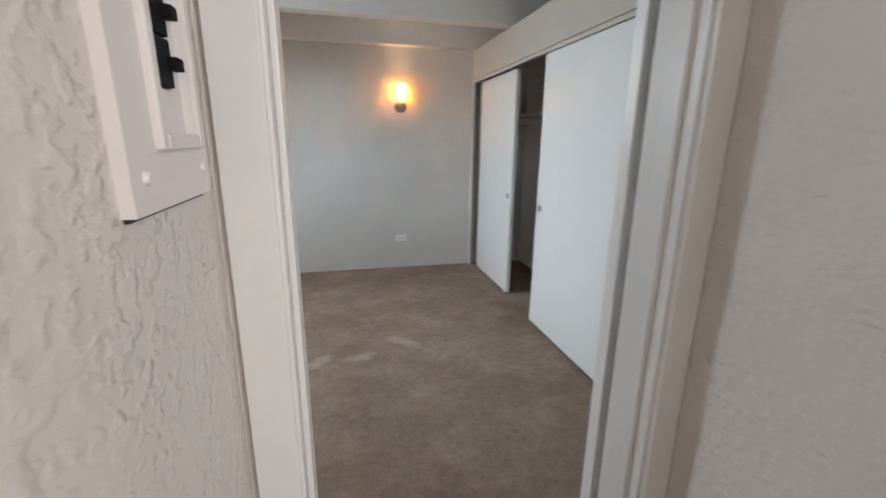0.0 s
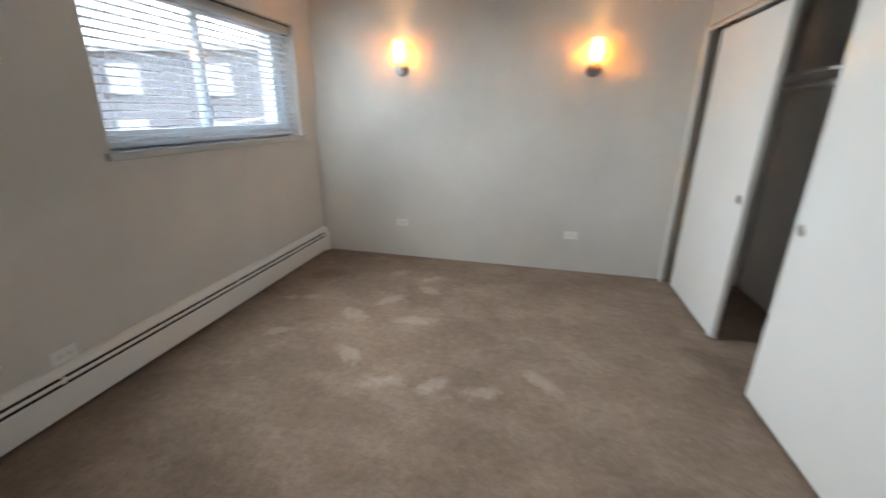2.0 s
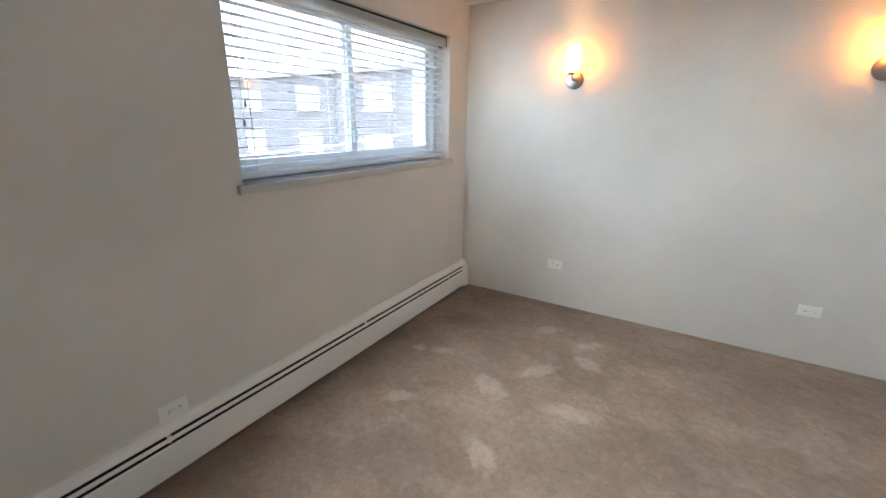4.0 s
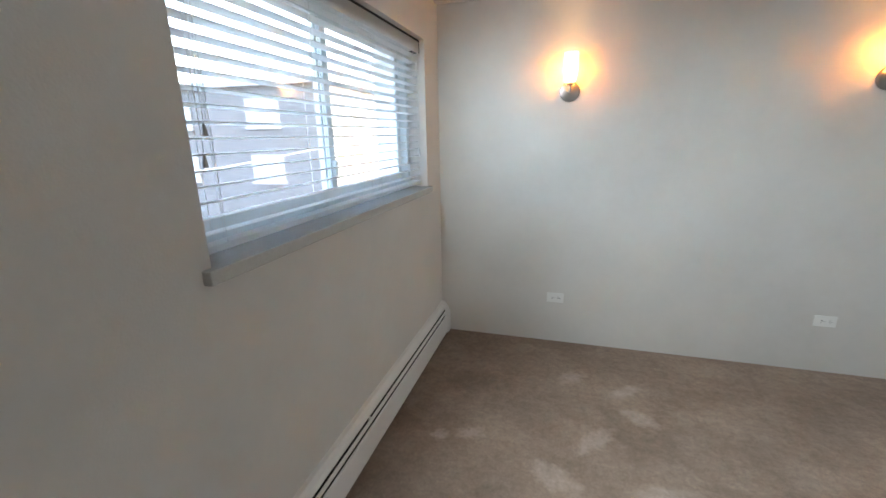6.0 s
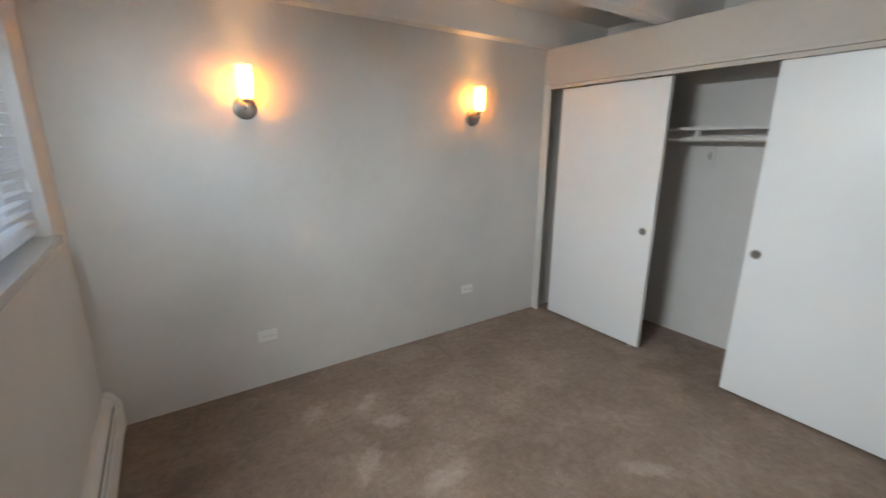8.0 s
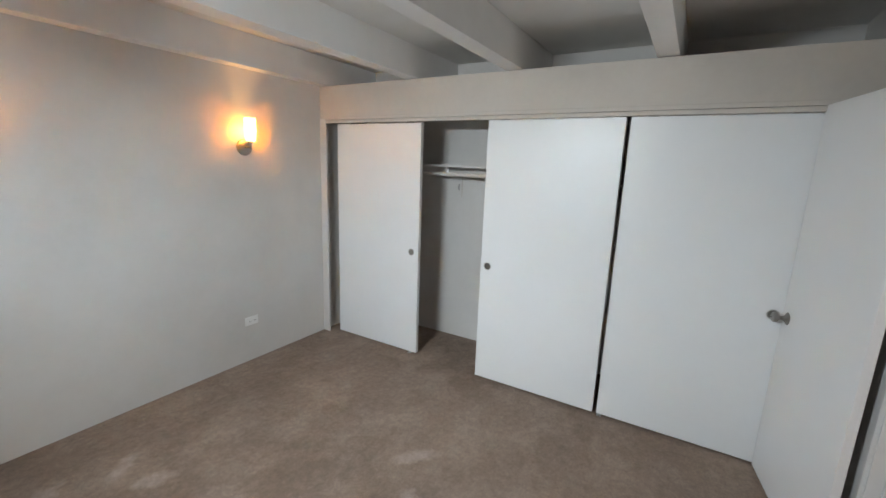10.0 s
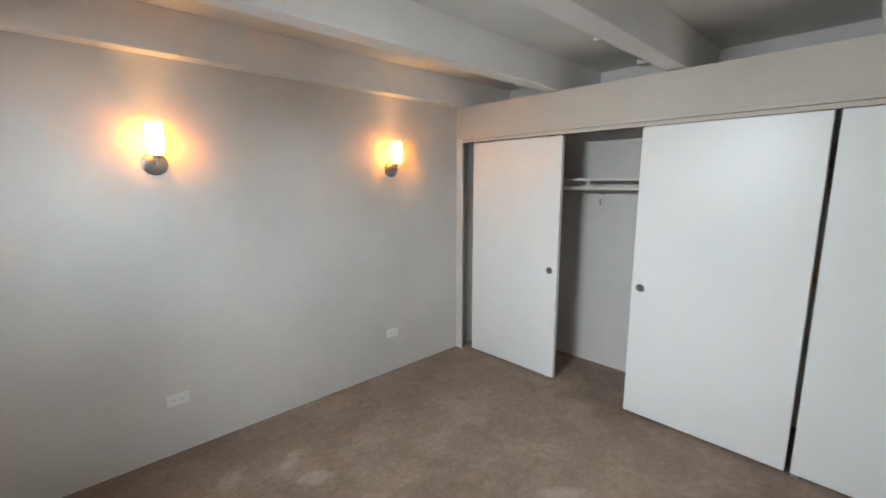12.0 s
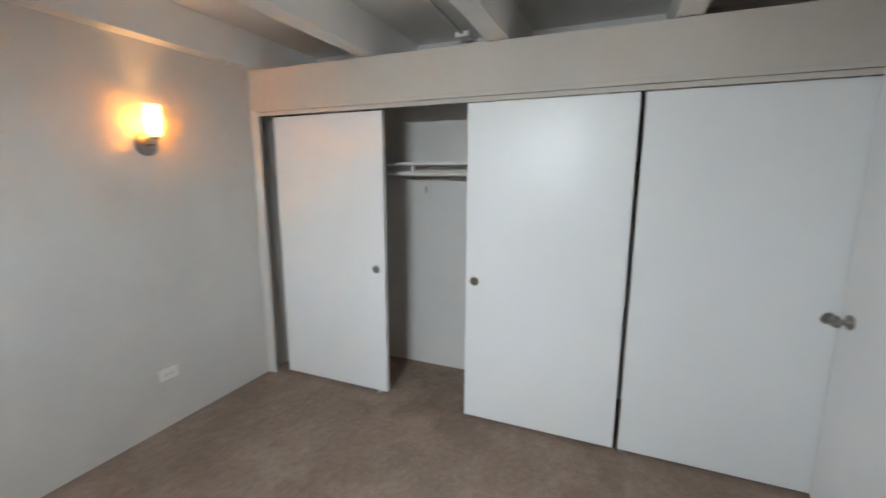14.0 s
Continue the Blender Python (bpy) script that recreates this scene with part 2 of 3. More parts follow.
def lathe(bm, profile, m=Matrix(), steps=32):
    """Turns (radius, height) pairs about z, then moves the result by m."""
    rings = []
    for r, h in profile:
        if r < 1e-6:
            rings.append([bm.verts.new(m @ Vector((0, 0, h)))])
        else:
            rings.append([bm.verts.new(m @ Vector((r * math.cos(a), r * math.sin(a), h)))
                          for a in (2 * math.pi * i / steps for i in range(steps))])
    for a, b in zip(rings, rings[1:]):
        for i in range(steps):
            j = (i + 1) % steps
            if len(a) == 1 and len(b) == 1:
                continue
            if len(a) == 1:
                bm.faces.new((a[0], b[j], b[i]))
            elif len(b) == 1:
                bm.faces.new((a[i], a[j], b[0]))
            else:
                bm.faces.new((a[i], a[j], b[j], b[i]))
    bmesh.ops.recalc_face_normals(bm, faces=bm.faces)
    return bm


def lathed(profile, m=Matrix(), steps=32):
    return lathe(bmesh.new(), profile, m, steps)


def extruded(profile, y0, y1):
    """A closed outline of (x, z) pairs drawn out along y."""
    bm = bmesh.new()
    a = [bm.verts.new((x, y0, z)) for x, z in profile]
    b = [bm.verts.new((x, y1, z)) for x, z in profile]
    bm.faces.new(a)
    bm.faces.new(reversed(b))
    for i in range(len(a)):
        j = (i + 1) % len(a)
        bm.faces.new((a[i], b[i], b[j], a[j]))
    bmesh.ops.recalc_face_normals(bm, faces=bm.faces)
    return bm


def tube(points, radius, steps=8):
    """A round bar along straight runs."""
    bm = bmesh.new()
    for p, q in zip(points, points[1:]):
        p, q = Vector(p), Vector(q)
        turn = (q - p).to_track_quat("Z", "Y").to_matrix().to_4x4()
        lathe(bm, [(0, 0), (radius, 0), (radius, (q - p).length), (0, (q - p).length)], Matrix.Translation(p) @ turn, steps)
    return bm


def to_mesh(name, bm, mat, smooth=False):
    me = bpy.data.meshes.new(name)
    bm.to_mesh(me)
    bm.free()
    if mat:
        me.materials.append(mat)
    if smooth:
        for p in me.polygons:
            p.use_smooth = True
        me.set_sharp_from_angle(angle=radians(38))
    return me


def thing(name, label, category, group="", kind="", at=Matrix()):
    ob = new(name)
    ob.empty_display_size = 0.1
    ob.matrix_world = at
    return tagged(ob, label, category, group, kind)


def part(name, bm, mat, parent, label="", smooth=False):
    ob = new(name, to_mesh(name, bm, mat, smooth))
    ob.parent = parent
    if label:
        tagged(ob, label)
    return ob


def structure(name, bm, mat, label, category):
    return tagged(new(name, to_mesh(name, bm, mat)), label, category, kind="structure")


# ---- plan ----
XW, XF, XB = -1.25, 2.03, 2.68       # window wall, closet front, closet back
YS, YN = 1.06, 4.81                  # door wall and sconce wall, room faces
YH = 0.935                           # door wall, hall face
ZC = 2.56                            # ceiling
XO = -1.60                           # outer face of the window wall
WY0, WY1, WZ0, WZ1 = 2.705, 4.520, 1.15, 2.068   # window opening
DX0, DX1, DZ = 0.528, 1.277, 2.05      # doorway
HX0, HX1, HY = 0.435, 1.355, -2.2      # hall

# ---- floor, walls, ceiling ----
structure("floor", boxed(XO, XB + 0.15, HY - 0.15, YN + 0.15, -0.2, 0.0), CARPET,
          "taupe cut-pile carpet with trodden lighter patches", "carpet floor")
structure("ceiling", boxed(XO, XB + 0.15, HY - 0.15, YN + 0.15, ZC, ZC + 0.2), CEILING,
          "painted ceiling between the beams", "ceiling")
structure("wall_north", boxed(XO, XB + 0.15, YN, YN + 0.15, 0, ZC), WALL, "plain greige painted wall with two sconces", "wall")
bm = boxed(XO, XW, YH, WY0, 0, ZC)
box(bm, XO, XW, WY1, YN, 0, ZC)
box(bm, XO, XW, WY0, WY1, 0, WZ0)
box(bm, XO, XW, WY0, WY1, WZ1, ZC)
structure("wall_west", bm, WALL, "greige painted wall with a deep window opening", "wall")
structure("wall_east", boxed(XB, XB + 0.15, HY - 0.15, YN, 0, ZC), WALL, "painted wall behind the closet", "wall")
bm = boxed(XW, DX0 - 0.02, YH, YS, 0, ZC)
box(bm, DX1 + 0.02, XB, YH, YS, 0, ZC)
box(bm, DX0 - 0.02, DX1 + 0.02, YH, YS, DZ + 0.02, ZC)
structure("wall_south", bm, WALL, "painted wall with the doorway", "wall")
structure("hall_wall_west", boxed(HX0 - 0.12, HX0, HY, YH, 0, ZC), HALL, "off-white hall wall with knockdown plaster texture", "wall")
structure("hall_wall_east", boxed(HX1, HX1 + 0.12, 0.2, YH, 0, ZC), HALL, "off-white hall wall with plaster texture", "wall")
structure("hall_wall_south", boxed(HX0 - 0.12, XB, HY - 0.12, HY, 0, ZC), HALL, "plain wall at the end of the hall", "wall")

for y0, y1 in ((4.70, YN), (3.745, 3.865), (2.885, 3.005), (1.955, 2.07)):
    ob = structure("ceiling_beam", boxed(XW, XB, y0, y1, 2.33, ZC, 0.004), BEAM, "white-painted timber ceiling beam", "beam")
    tagged(ob, group="ceiling beams")

# conduit along the ceiling
conduit = thing("ceiling_conduit", "painted conduit pipe fixed along the ceiling", "conduit", at=Matrix.Translation((0, 3.33, ZC - 0.012)))
part("pipe", tube([(0.4, 0, 0), (2.55, 0, 0)], 0.011), BEAM, conduit)
part("junction", boxed(2.50, 2.60, -0.05, 0.05, -0.025, 0.012, 0.006), BEAM, conduit)
for x in (0.9, 1.8):
    part("clip", boxed(x - 0.012, x + 0.012, -0.03, 0.03, -0.013, 0.012, 0.002), BEAM, conduit)


# ---- doorway, casing, leaf ----
frame_1 = thing("door_1_frame", "white-painted wooden door frame with a stop", "door frame", kind="structure")
J = 0.02
part("jamb", boxed(DX0 - J, DX0, YH - 0.006, YS + 0.004, 0, DZ + J, 0.003), TRIM, frame_1)
part("jamb", boxed(DX1, DX1 + J, YH - 0.006, YS + 0.004, 0, DZ + J, 0.003), TRIM, frame_1)
part("head_jamb", boxed(DX0, DX1, YH - 0.006, YS + 0.004, DZ, DZ + J, 0.003), TRIM, frame_1)
part("stop", boxed(DX0, DX0 + 0.012, YH + 0.025, YS - 0.042, 0, DZ, 0.004), TRIM, frame_1)
part("stop", boxed(DX1 - 0.012, DX1, YH + 0.025, YS - 0.042, 0, DZ, 0.004), TRIM, frame_1)
part("head_stop", boxed(DX0 + 0.012, DX1 - 0.012, YH + 0.025, YS - 0.042, DZ - 0.012, DZ, 0.004), TRIM, frame_1)
for side, sign in ((YH, -1), (YS, 1)):
    y_front = side + sign * 0.018
    lo, hi = min(side, y_front), max(side, y_front)
    wide = 0.074 if sign < 0 else 0.06
    part("casing", boxed(DX0 - 0.006 - wide, DX0 - 0.006, lo, hi, 0, DZ + 0.07, 0.005, 3), TRIM, frame_1)
    part("casing", boxed(DX1 + 0.008, DX1 + 0.008 + min(wide, 0.068), lo, hi, 0, DZ + 0.07, 0.005, 3), TRIM, frame_1)
    part("head_casing", boxed(DX0 - 0.008, DX1 + 0.008, lo, hi, DZ + 0.008, DZ + 0.07, 0.005, 3), TRIM, frame_1)
strike = part("strike_plate", boxed(DX0, DX0 + 0.0025, 1.020, 1.062, 0.945, 1.005, 0.001), STEEL, frame_1, "steel strike plate")
# The hole's shade, as a raised near-black patch.
part("latch_hole", boxed(DX0 + 0.0022, DX0 + 0.0031, 1.028, 1.048, 0.962, 0.988), DARK, strike)

LEAF, THICK = 0.762, 0.035
leaf_turn = math.degrees(math.atan2(1.280 - 1.153, 2.036 - 1.285))
leaf = thing("door_1", "plain white flush door swung fully open against the wall", "door", kind="structure",
             at=pose(1.285, 1.153, 0.012, 0, 0, leaf_turn))
slab = part("slab", boxed(0, LEAF, -THICK, 0, 0, 2.025, 0.0025), DOOR, leaf)
turn_out = pose(LEAF - 0.062, 0, 0.93, -90, 0, 0)
knob = part("knob", lathed([(0, 0.070), (0.014, 0.071), (0.024, 0.066), (0.0275, 0.056), (0.0265, 0.046), (0.017, 0.038), (0.0105, 0.032), (0.011, 0.022),
                            (0.017, 0.013), (0.026, 0.006), (0.033, 0.002), (0.034, 0.0)], turn_out), NICKEL, leaf, "satin steel round door knob", True)
part("lock_button", lathed([(0, 0.073), (0.004, 0.073), (0.004, 0.069)], turn_out, 12), DARK, knob)
part("latch_plate", boxed(LEAF - 0.0005, LEAF + 0.0015, -0.029, -0.006, 0.90, 0.96, 0.0008), STEEL, leaf, "steel latch plate")
for z in (0.18, 1.80):
    h = part("hinge", lathed([(0, 0), (0.006, 0), (0.006, 0.09), (0, 0.09)], Matrix.Translation((-0.003, -0.041, z)), 12), TRIM, leaf, "painted butt hinge", True)
    part("hinge_leaf", boxed(-0.0015, 0.0005, -0.041, -0.006, z, z + 0.09), TRIM, h)


# ---- closet ----
structure("closet_fascia", boxed(XF, XF + 0.09, YS, YN, 2.05, 2.325, 0.003), FASCIA, "beige painted board above the closet doors", "fascia")
structure("closet_top", boxed(XF + 0.09, XB, YS, YN, 2.27, 2.31), FASCIA, "board top of the closet", "closet top")
structure("closet_jamb", boxed(XF - 0.004, XF + 0.018, 4.735, YN, 0, 2.048, 0.003), SHELF, "painted jamb board beside the closet doors", "jamb")
structure("closet_track_trim", boxed(XF - 0.012, XF + 0.012, YS, 4.735, 2.035, 2.062, 0.004), FASCIA, "painted strip hiding the sliding track", "trim")
structure("closet_track_trim", boxed(XF - 0.004, XF + 0.008, YS, 4.735, 2.006, 2.033, 0.003), FASCIA, "lower painted strip over the sliding track", "trim")
structure("closet_track", boxed(XF + 0.012, XF + 0.10, YS, 4.735, 2.035, 2.05, 0.002), ALUMINIUM, "aluminium sliding door track", "track")


def closet_door(y0, y1, x, pull_y):
    """A flush sliding slab with a round cup pull, its face at x."""
    ob = thing("closet_door", "white flush sliding closet door with a round cup pull", "closet door", "sliding closet doors",
               at=Matrix.Translation((x, (y0 + y1) / 2, 0.018)))
    w = (y1 - y0) / 2
    part("panel", boxed(0, 0.034, -w, w, 0, 1.985, 0.002), DOOR, ob)
    m = pose(0, pull_y - (y0 + y1) / 2, 0.915, 0, -90, 0)
    cup = part("pull", lathed([(0.0305, -0.0005), (0.0305, 0.0015), (0.028, 0.0032), (0.0255, 0.0022), (0.024, 0.0010), (0.0, 0.0006)], m, 28),
               STEEL, ob, "recessed steel cup pull", True)
    part("cup", lathed([(0.0, 0.0012), (0.0235, 0.0013), (0.0238, 0.0006)], m, 24), NICKEL, cup)
    for y in (-w + 0.12, w - 0.12):
        part("roller_hanger", boxed(0.010, 0.026, y - 0.03, y + 0.03, 1.985, 2.021), NICKEL, ob)
    return ob


closet_door(3.727, 4.647, 2.086, 3.80)
closet_door(2.195, 3.115, 2.042, 3.06)
closet_door(1.250, 2.168, 2.046, 1.32)
guide = thing("door_guide", "small metal floor guide under the sliding doors", "door guide", at=Matrix.Translation((2.085, 3.80, 0)))
part("guide_plate", boxed(-0.004, 0.05, -0.016, 0.016, 0, 0.004, 0.001), ALUMINIUM, guide)
part("guide_fin", boxed(-0.004, -0.001, -0.010, 0.010, 0.004, 0.014), ALUMINIUM, guide)
copy_thing(guide, Matrix.Translation((2.045, 2.15, 0)))

shelf = thing("closet_shelf", "white-painted closet shelf with a hanging rod", "closet shelf", at=Matrix.Translation((0, 0, 1.66)))
part("board", boxed(2.36, XB, YS, YN, 0, 0.019, 0.002), SHELF, shelf)
part("cleat", boxed(2.655, XB, YS, YN, -0.06, 0, 0.002), SHELF, shelf)
part("rod", tube([(2.40, YS, -0.062), (2.40, YN, -0.062)], 0.016, 16), SHELF, shelf, "white-painted round hanging rod", True)
for y in (3.66, 2.5, 1.5):
    part("rod_hanger", boxed(2.388, 2.412, y - 0.012, y + 0.012, -0.07, 0, 0.003), SHELF, shelf)
for y in (YN - 0.02, YS):
    part("end_cleat", boxed(2.30, XB, y, y + 0.02, -0.09, 0, 0.002), SHELF, shelf)
hook = thing("wall_hook", "small metal hook on the closet back wall", "hook", at=Matrix.Translation((XB, 3.682, 1.476)))
part("plate", boxed(-0.003, 0, -0.006, 0.006, -0.03, 0.03, 0.001), NICKEL, hook)
part("prong", tube([(-0.003, 0, 0), (-0.022, 0, -0.006), (-0.026, 0, 0.012)], 0.003), NICKEL, hook)
structure("closet_seam", boxed(XB - 0.006, XB, 3.644, 3.652, 1.385, 1.575), FASCIA, "raised seam on the closet back wall", "trim")


# ---- window ----
window = thing("window_1", "white vinyl sliding window with two panes", "window", kind="structure")
XG = -1.41
z0, z1 = WZ0 + 0.03, WZ1
fr = bmesh.new()
box(fr, XG - 0.04, XG + 0.04, WY0, WY1, z0, z0 + 0.05, 0.004)
box(fr, XG - 0.04, XG + 0.04, WY0, WY1, z1 - 0.045, z1, 0.004)
box(fr, XG - 0.04, XG + 0.04, WY0, WY0 + 0.045, z0 + 0.05, z1 - 0.045, 0.004)
box(fr, XG - 0.04, XG + 0.04, WY1 - 0.045, WY1, z0 + 0.05, z1 - 0.045, 0.004)
part("window_frame", fr, VINYL, window)
YM = 3.58
for a, b, x in ((WY0 + 0.045, YM + 0.025, XG + 0.014), (YM - 0.025, WY1 - 0.045, XG - 0.016)):
    s = bmesh.new()
    lo, hi = z0 + 0.05, z1 - 0.045
    box(s, x - 0.012, x + 0.012, a, b, lo, lo + 0.042, 0.003)
    box(s, x - 0.012, x + 0.012, a, b, hi - 0.038, hi, 0.003)
    box(s, x - 0.012, x + 0.012, a, a + 0.045, lo + 0.042, hi - 0.038, 0.003)
    box(s, x - 0.012, x + 0.012, b - 0.045, b, lo + 0.042, hi - 0.038, 0.003)
    sash = part("sash", s, VINYL, window)
    pane = part("pane", boxed(x - 0.003, x + 0.003, a + 0.045, b - 0.045, lo + 0.042, hi - 0.038), GLASS, sash, "clear glass pane")
    pane.visible_shadow = False
part("sash_latch", boxed(XG + 0.026, XG + 0.045, YM - 0.012, YM + 0.014, 1.33, 1.40, 0.004), VINYL, window, "small sash latch")
structure("window_sill", boxed(XG + 0.04, XW + 0.028, WY0 - 0.032, WY1 + 0.026, WZ0 - 0.016, WZ0 + 0.024, 0.006, 3), STONE, "polished grey stone window sill", "window sill")
structure("window_sill_outer", boxed(XO - 0.03, XG - 0.04, WY0, WY1, WZ0, WZ0 + 0.03, 0.004), STUCCO, "outer window sill", "window sill")

# blind
XBL = -1.315
blind = thing("window_blind", "white slatted blind lowered with open slats", "window blind", at=Matrix.Translation((XBL, (WY0 + WY1) / 2, 0)))
HB = (WY1 - WY0) / 2 - 0.022
part("headrail", boxed(-0.028, 0.026, -HB, HB, 2.004, 2.054, 0.003), SLAT, blind)
part("valance", boxed(0.026, 0.034, -HB - 0.01, HB + 0.01, 1.987, 2.053, 0.003, 3), SLAT, blind)
# Near-black strip painted in for the shade between valance and window head.
part("gap_shade_strip", boxed(-0.02, 0.030, -HB - 0.016, HB + 0.016, 2.0555, 2.0672, 0.001), DARK, blind, "dark strip for the shadow gap above the valance")
for s in (-1, 1):
    part("mounting_bracket", boxed(-0.03, 0.036, s * HB - 0.004 + s * 0.014, s * HB + 0.004 + s * 0.014, 1.989, 2.063, 0.002), DARK, blind, "dark end bracket")


def slat_mesh():
    bm = bmesh.new()
    rows = []
    n = 6
    for side in (1, -1):
        for i in range(n + 1):
            u = -1 + 2 * i / n
            u = u * side
            z = 0.003 * (1 - u * u) + side * 0.0014
            rows.append([bm.verts.new((0.025 * u, y, z)) for y in (-HB, HB)])
    for i in range(len(rows)):
        a, b = rows[i], rows[(i + 1) % len(rows)]
        bm.faces.new((a[0], a[1], b[1], b[0]))
    bm.faces.new([r[0] for r in rows])
    bm.faces.new([r[1] for r in reversed(rows)])
    bmesh.ops.recalc_face_normals(bm, faces=bm.faces)
    return to_mesh("slat", bm, SLAT, True)


slat = slat_mesh()
random.seed(7)
for i in range(18):
    ob = new("slat", slat)
    ob.parent = blind
    ob.matrix_basis = pose(0, random.uniform(-0.002, 0.002), 1.246 + 0.0428 * i, random.uniform(-0.08, 0.08), -4 + random.uniform(-1.5, 1.5), 0)
part("bottom_rail", boxed(-0.026, 0.026, -HB, HB, 1.196, 1.216, 0.005, 3), SLAT, blind)
for y in (-0.80, -0.27, 0.27, 0.80):
    for x in (-0.027, 0.027):
        part("ladder_cord", tube([(x, y, 1.216), (x, y, 2.004)], 0.0012, 6), CORD, blind)
    part("lift_cord", tube([(0.006, y + 0.012, 1.216), (0.006, y + 0.012, 2.004)], 0.0009, 6), CORD, blind)
    part("cord_button", lathed([(0, -0.004), (0.008, -0.004), (0.008, 0), (0, 0)], Matrix.Translation((0, y, 1.196)), 12), CORD, blind)
for y, z in ((-0.845, 1.46), (-0.83, 1.54), (0.845, 1.40), (0.83, 1.42)):
    pull_cord = part("pull_cord", tube([(0.038, y, z), (0.038, y, 1.99)], 0.0011, 6), CORD, blind)
    part("tassel", lathed([(0, 0.032), (0.003, 0.032), (0.005, 0.02), (0.0075, 0.0), (0, 0.0)], Matrix.Translation((0.038, y, z - 0.03)), 12),
         NICKEL if y < 0 else SLAT, pull_cord)

# ---- baseboard heater ----
HY0 = 1.18
heater = thing("baseboard_heater", "long cream enamelled baseboard heater on the carpet edge", "heater", at=Matrix.Translation((XW, 0, 0.010)) @ Matrix.Diagonal((1, 1, 0.88, 1)))
yb = YN - 0.015
part("back_plate", boxed(0, 0.004, HY0, yb, -0.012, 0.256), HEATER, heater)
part("front_cover", extruded([(0.058, 0.016), (0.064, 0.014), (0.068, 0.020), (0.066, 0.168), (0.060, 0.174), (0.056, 0.170), (0.060, 0.160), (0.062, 0.024), (0.058, 0.022)],
                             HY0 + 0.05, yb - 0.05), HEATER, heater)
part("top_hood", extruded([(0.0, 0.254), (0.0, 0.262), (0.020, 0.260), (0.036, 0.244), (0.045, 0.218), (0.042, 0.216), (0.033, 0.238), (0.018, 0.254)],
                          HY0 + 0.05, yb - 0.05), HEATER, heater)
part("damper", extruded([(0.0475, 0.203), (0.0505, 0.205), (0.0585, 0.189), (0.0555, 0.187)], HY0 + 0.05, yb - 0.05), HEATER, heater, "narrow damper flap")
# Near-black filler; the shade seen through the slots is put into its colour.
part("slot_shade", boxed(0.005, 0.040, HY0 + 0.02, yb - 0.02, 0.03, 0.205), DARK, heater, "near-black block for the shade behind the heater slots")
part("pipe", tube([(0.035, HY0 + 0.02, 0.09), (0.035, yb - 0.02, 0.09)], 0.012, 10), NICKEL, heater)
for y, s in ((HY0, 1), (yb, -1)):
    a, b = sorted((y, y + s * 0.055))
    part("end_cap", extruded([(0, -0.012), (0.066, -0.012), (0.071, 0.02), (0.070, 0.176), (0.062, 0.198), (0.048, 0.230), (0.036, 0.252), (0.022, 0.265), (0, 0.268)], a, b), HEATER, heater)
for y in (2.2, 3.42):
    part("bracket", boxed(0.030, 0.0455, y - 0.008, y + 0.008, 0.172, 0.207, 0.001), HEATER, heater)


# ---- outlets ----
def outlet(at, label="white duplex outlet set sideways in the wall"):
    """Faces -y; lies on its side."""
    ob = thing("wall_outlet", label, "outlet", "wall outlets", at=at)
    part("cover_plate", boxed(-0.059, 0.059, -0.0055, 0.001, -0.036, 0.036, 0.003, 3), PLASTIC, ob)
    for x in (-0.0215, 0.0215):
        face = part("socket", lathed([(0, 0.0085), (0.0155, 0.0085), (0.0165, 0.0075), (0.0165, 0.004)], pose(x, 0, 0, 90, 0, 0), 20), PLASTIC, ob)
        # Slots and ground hole are near-black patches, their shade put into colour.
        for z in (-0.006, 0.006):
            part("slot", boxed(x - 0.0042, x + 0.0042, -0.0089, -0.0083, z - 0.0012, z + 0.0012), DARK, face)
        part("ground_hole", lathed([(0, 0.0089), (0.0025, 0.0089), (0.0025, 0.008)], pose(x + 0.010, 0, 0, 90, 0, 0), 10), DARK, face)
    part("screw", lathed([(0, 0.0068), (0.003, 0.0065), (0.0035, 0.0055)], pose(0, 0, 0, 90, 0, 0), 10), STEEL, ob)
    return ob


first = outlet(Matrix.Translation((-0.39, YN, 0.347)))
copy_thing(first, Matrix.Translation((1.23, YN, 0.347)))
third = copy_thing(first, pose(XW, 2.252, 0.276, 0, 0, 90))
tagged(third, "white duplex outlet low on the wall above the heater")


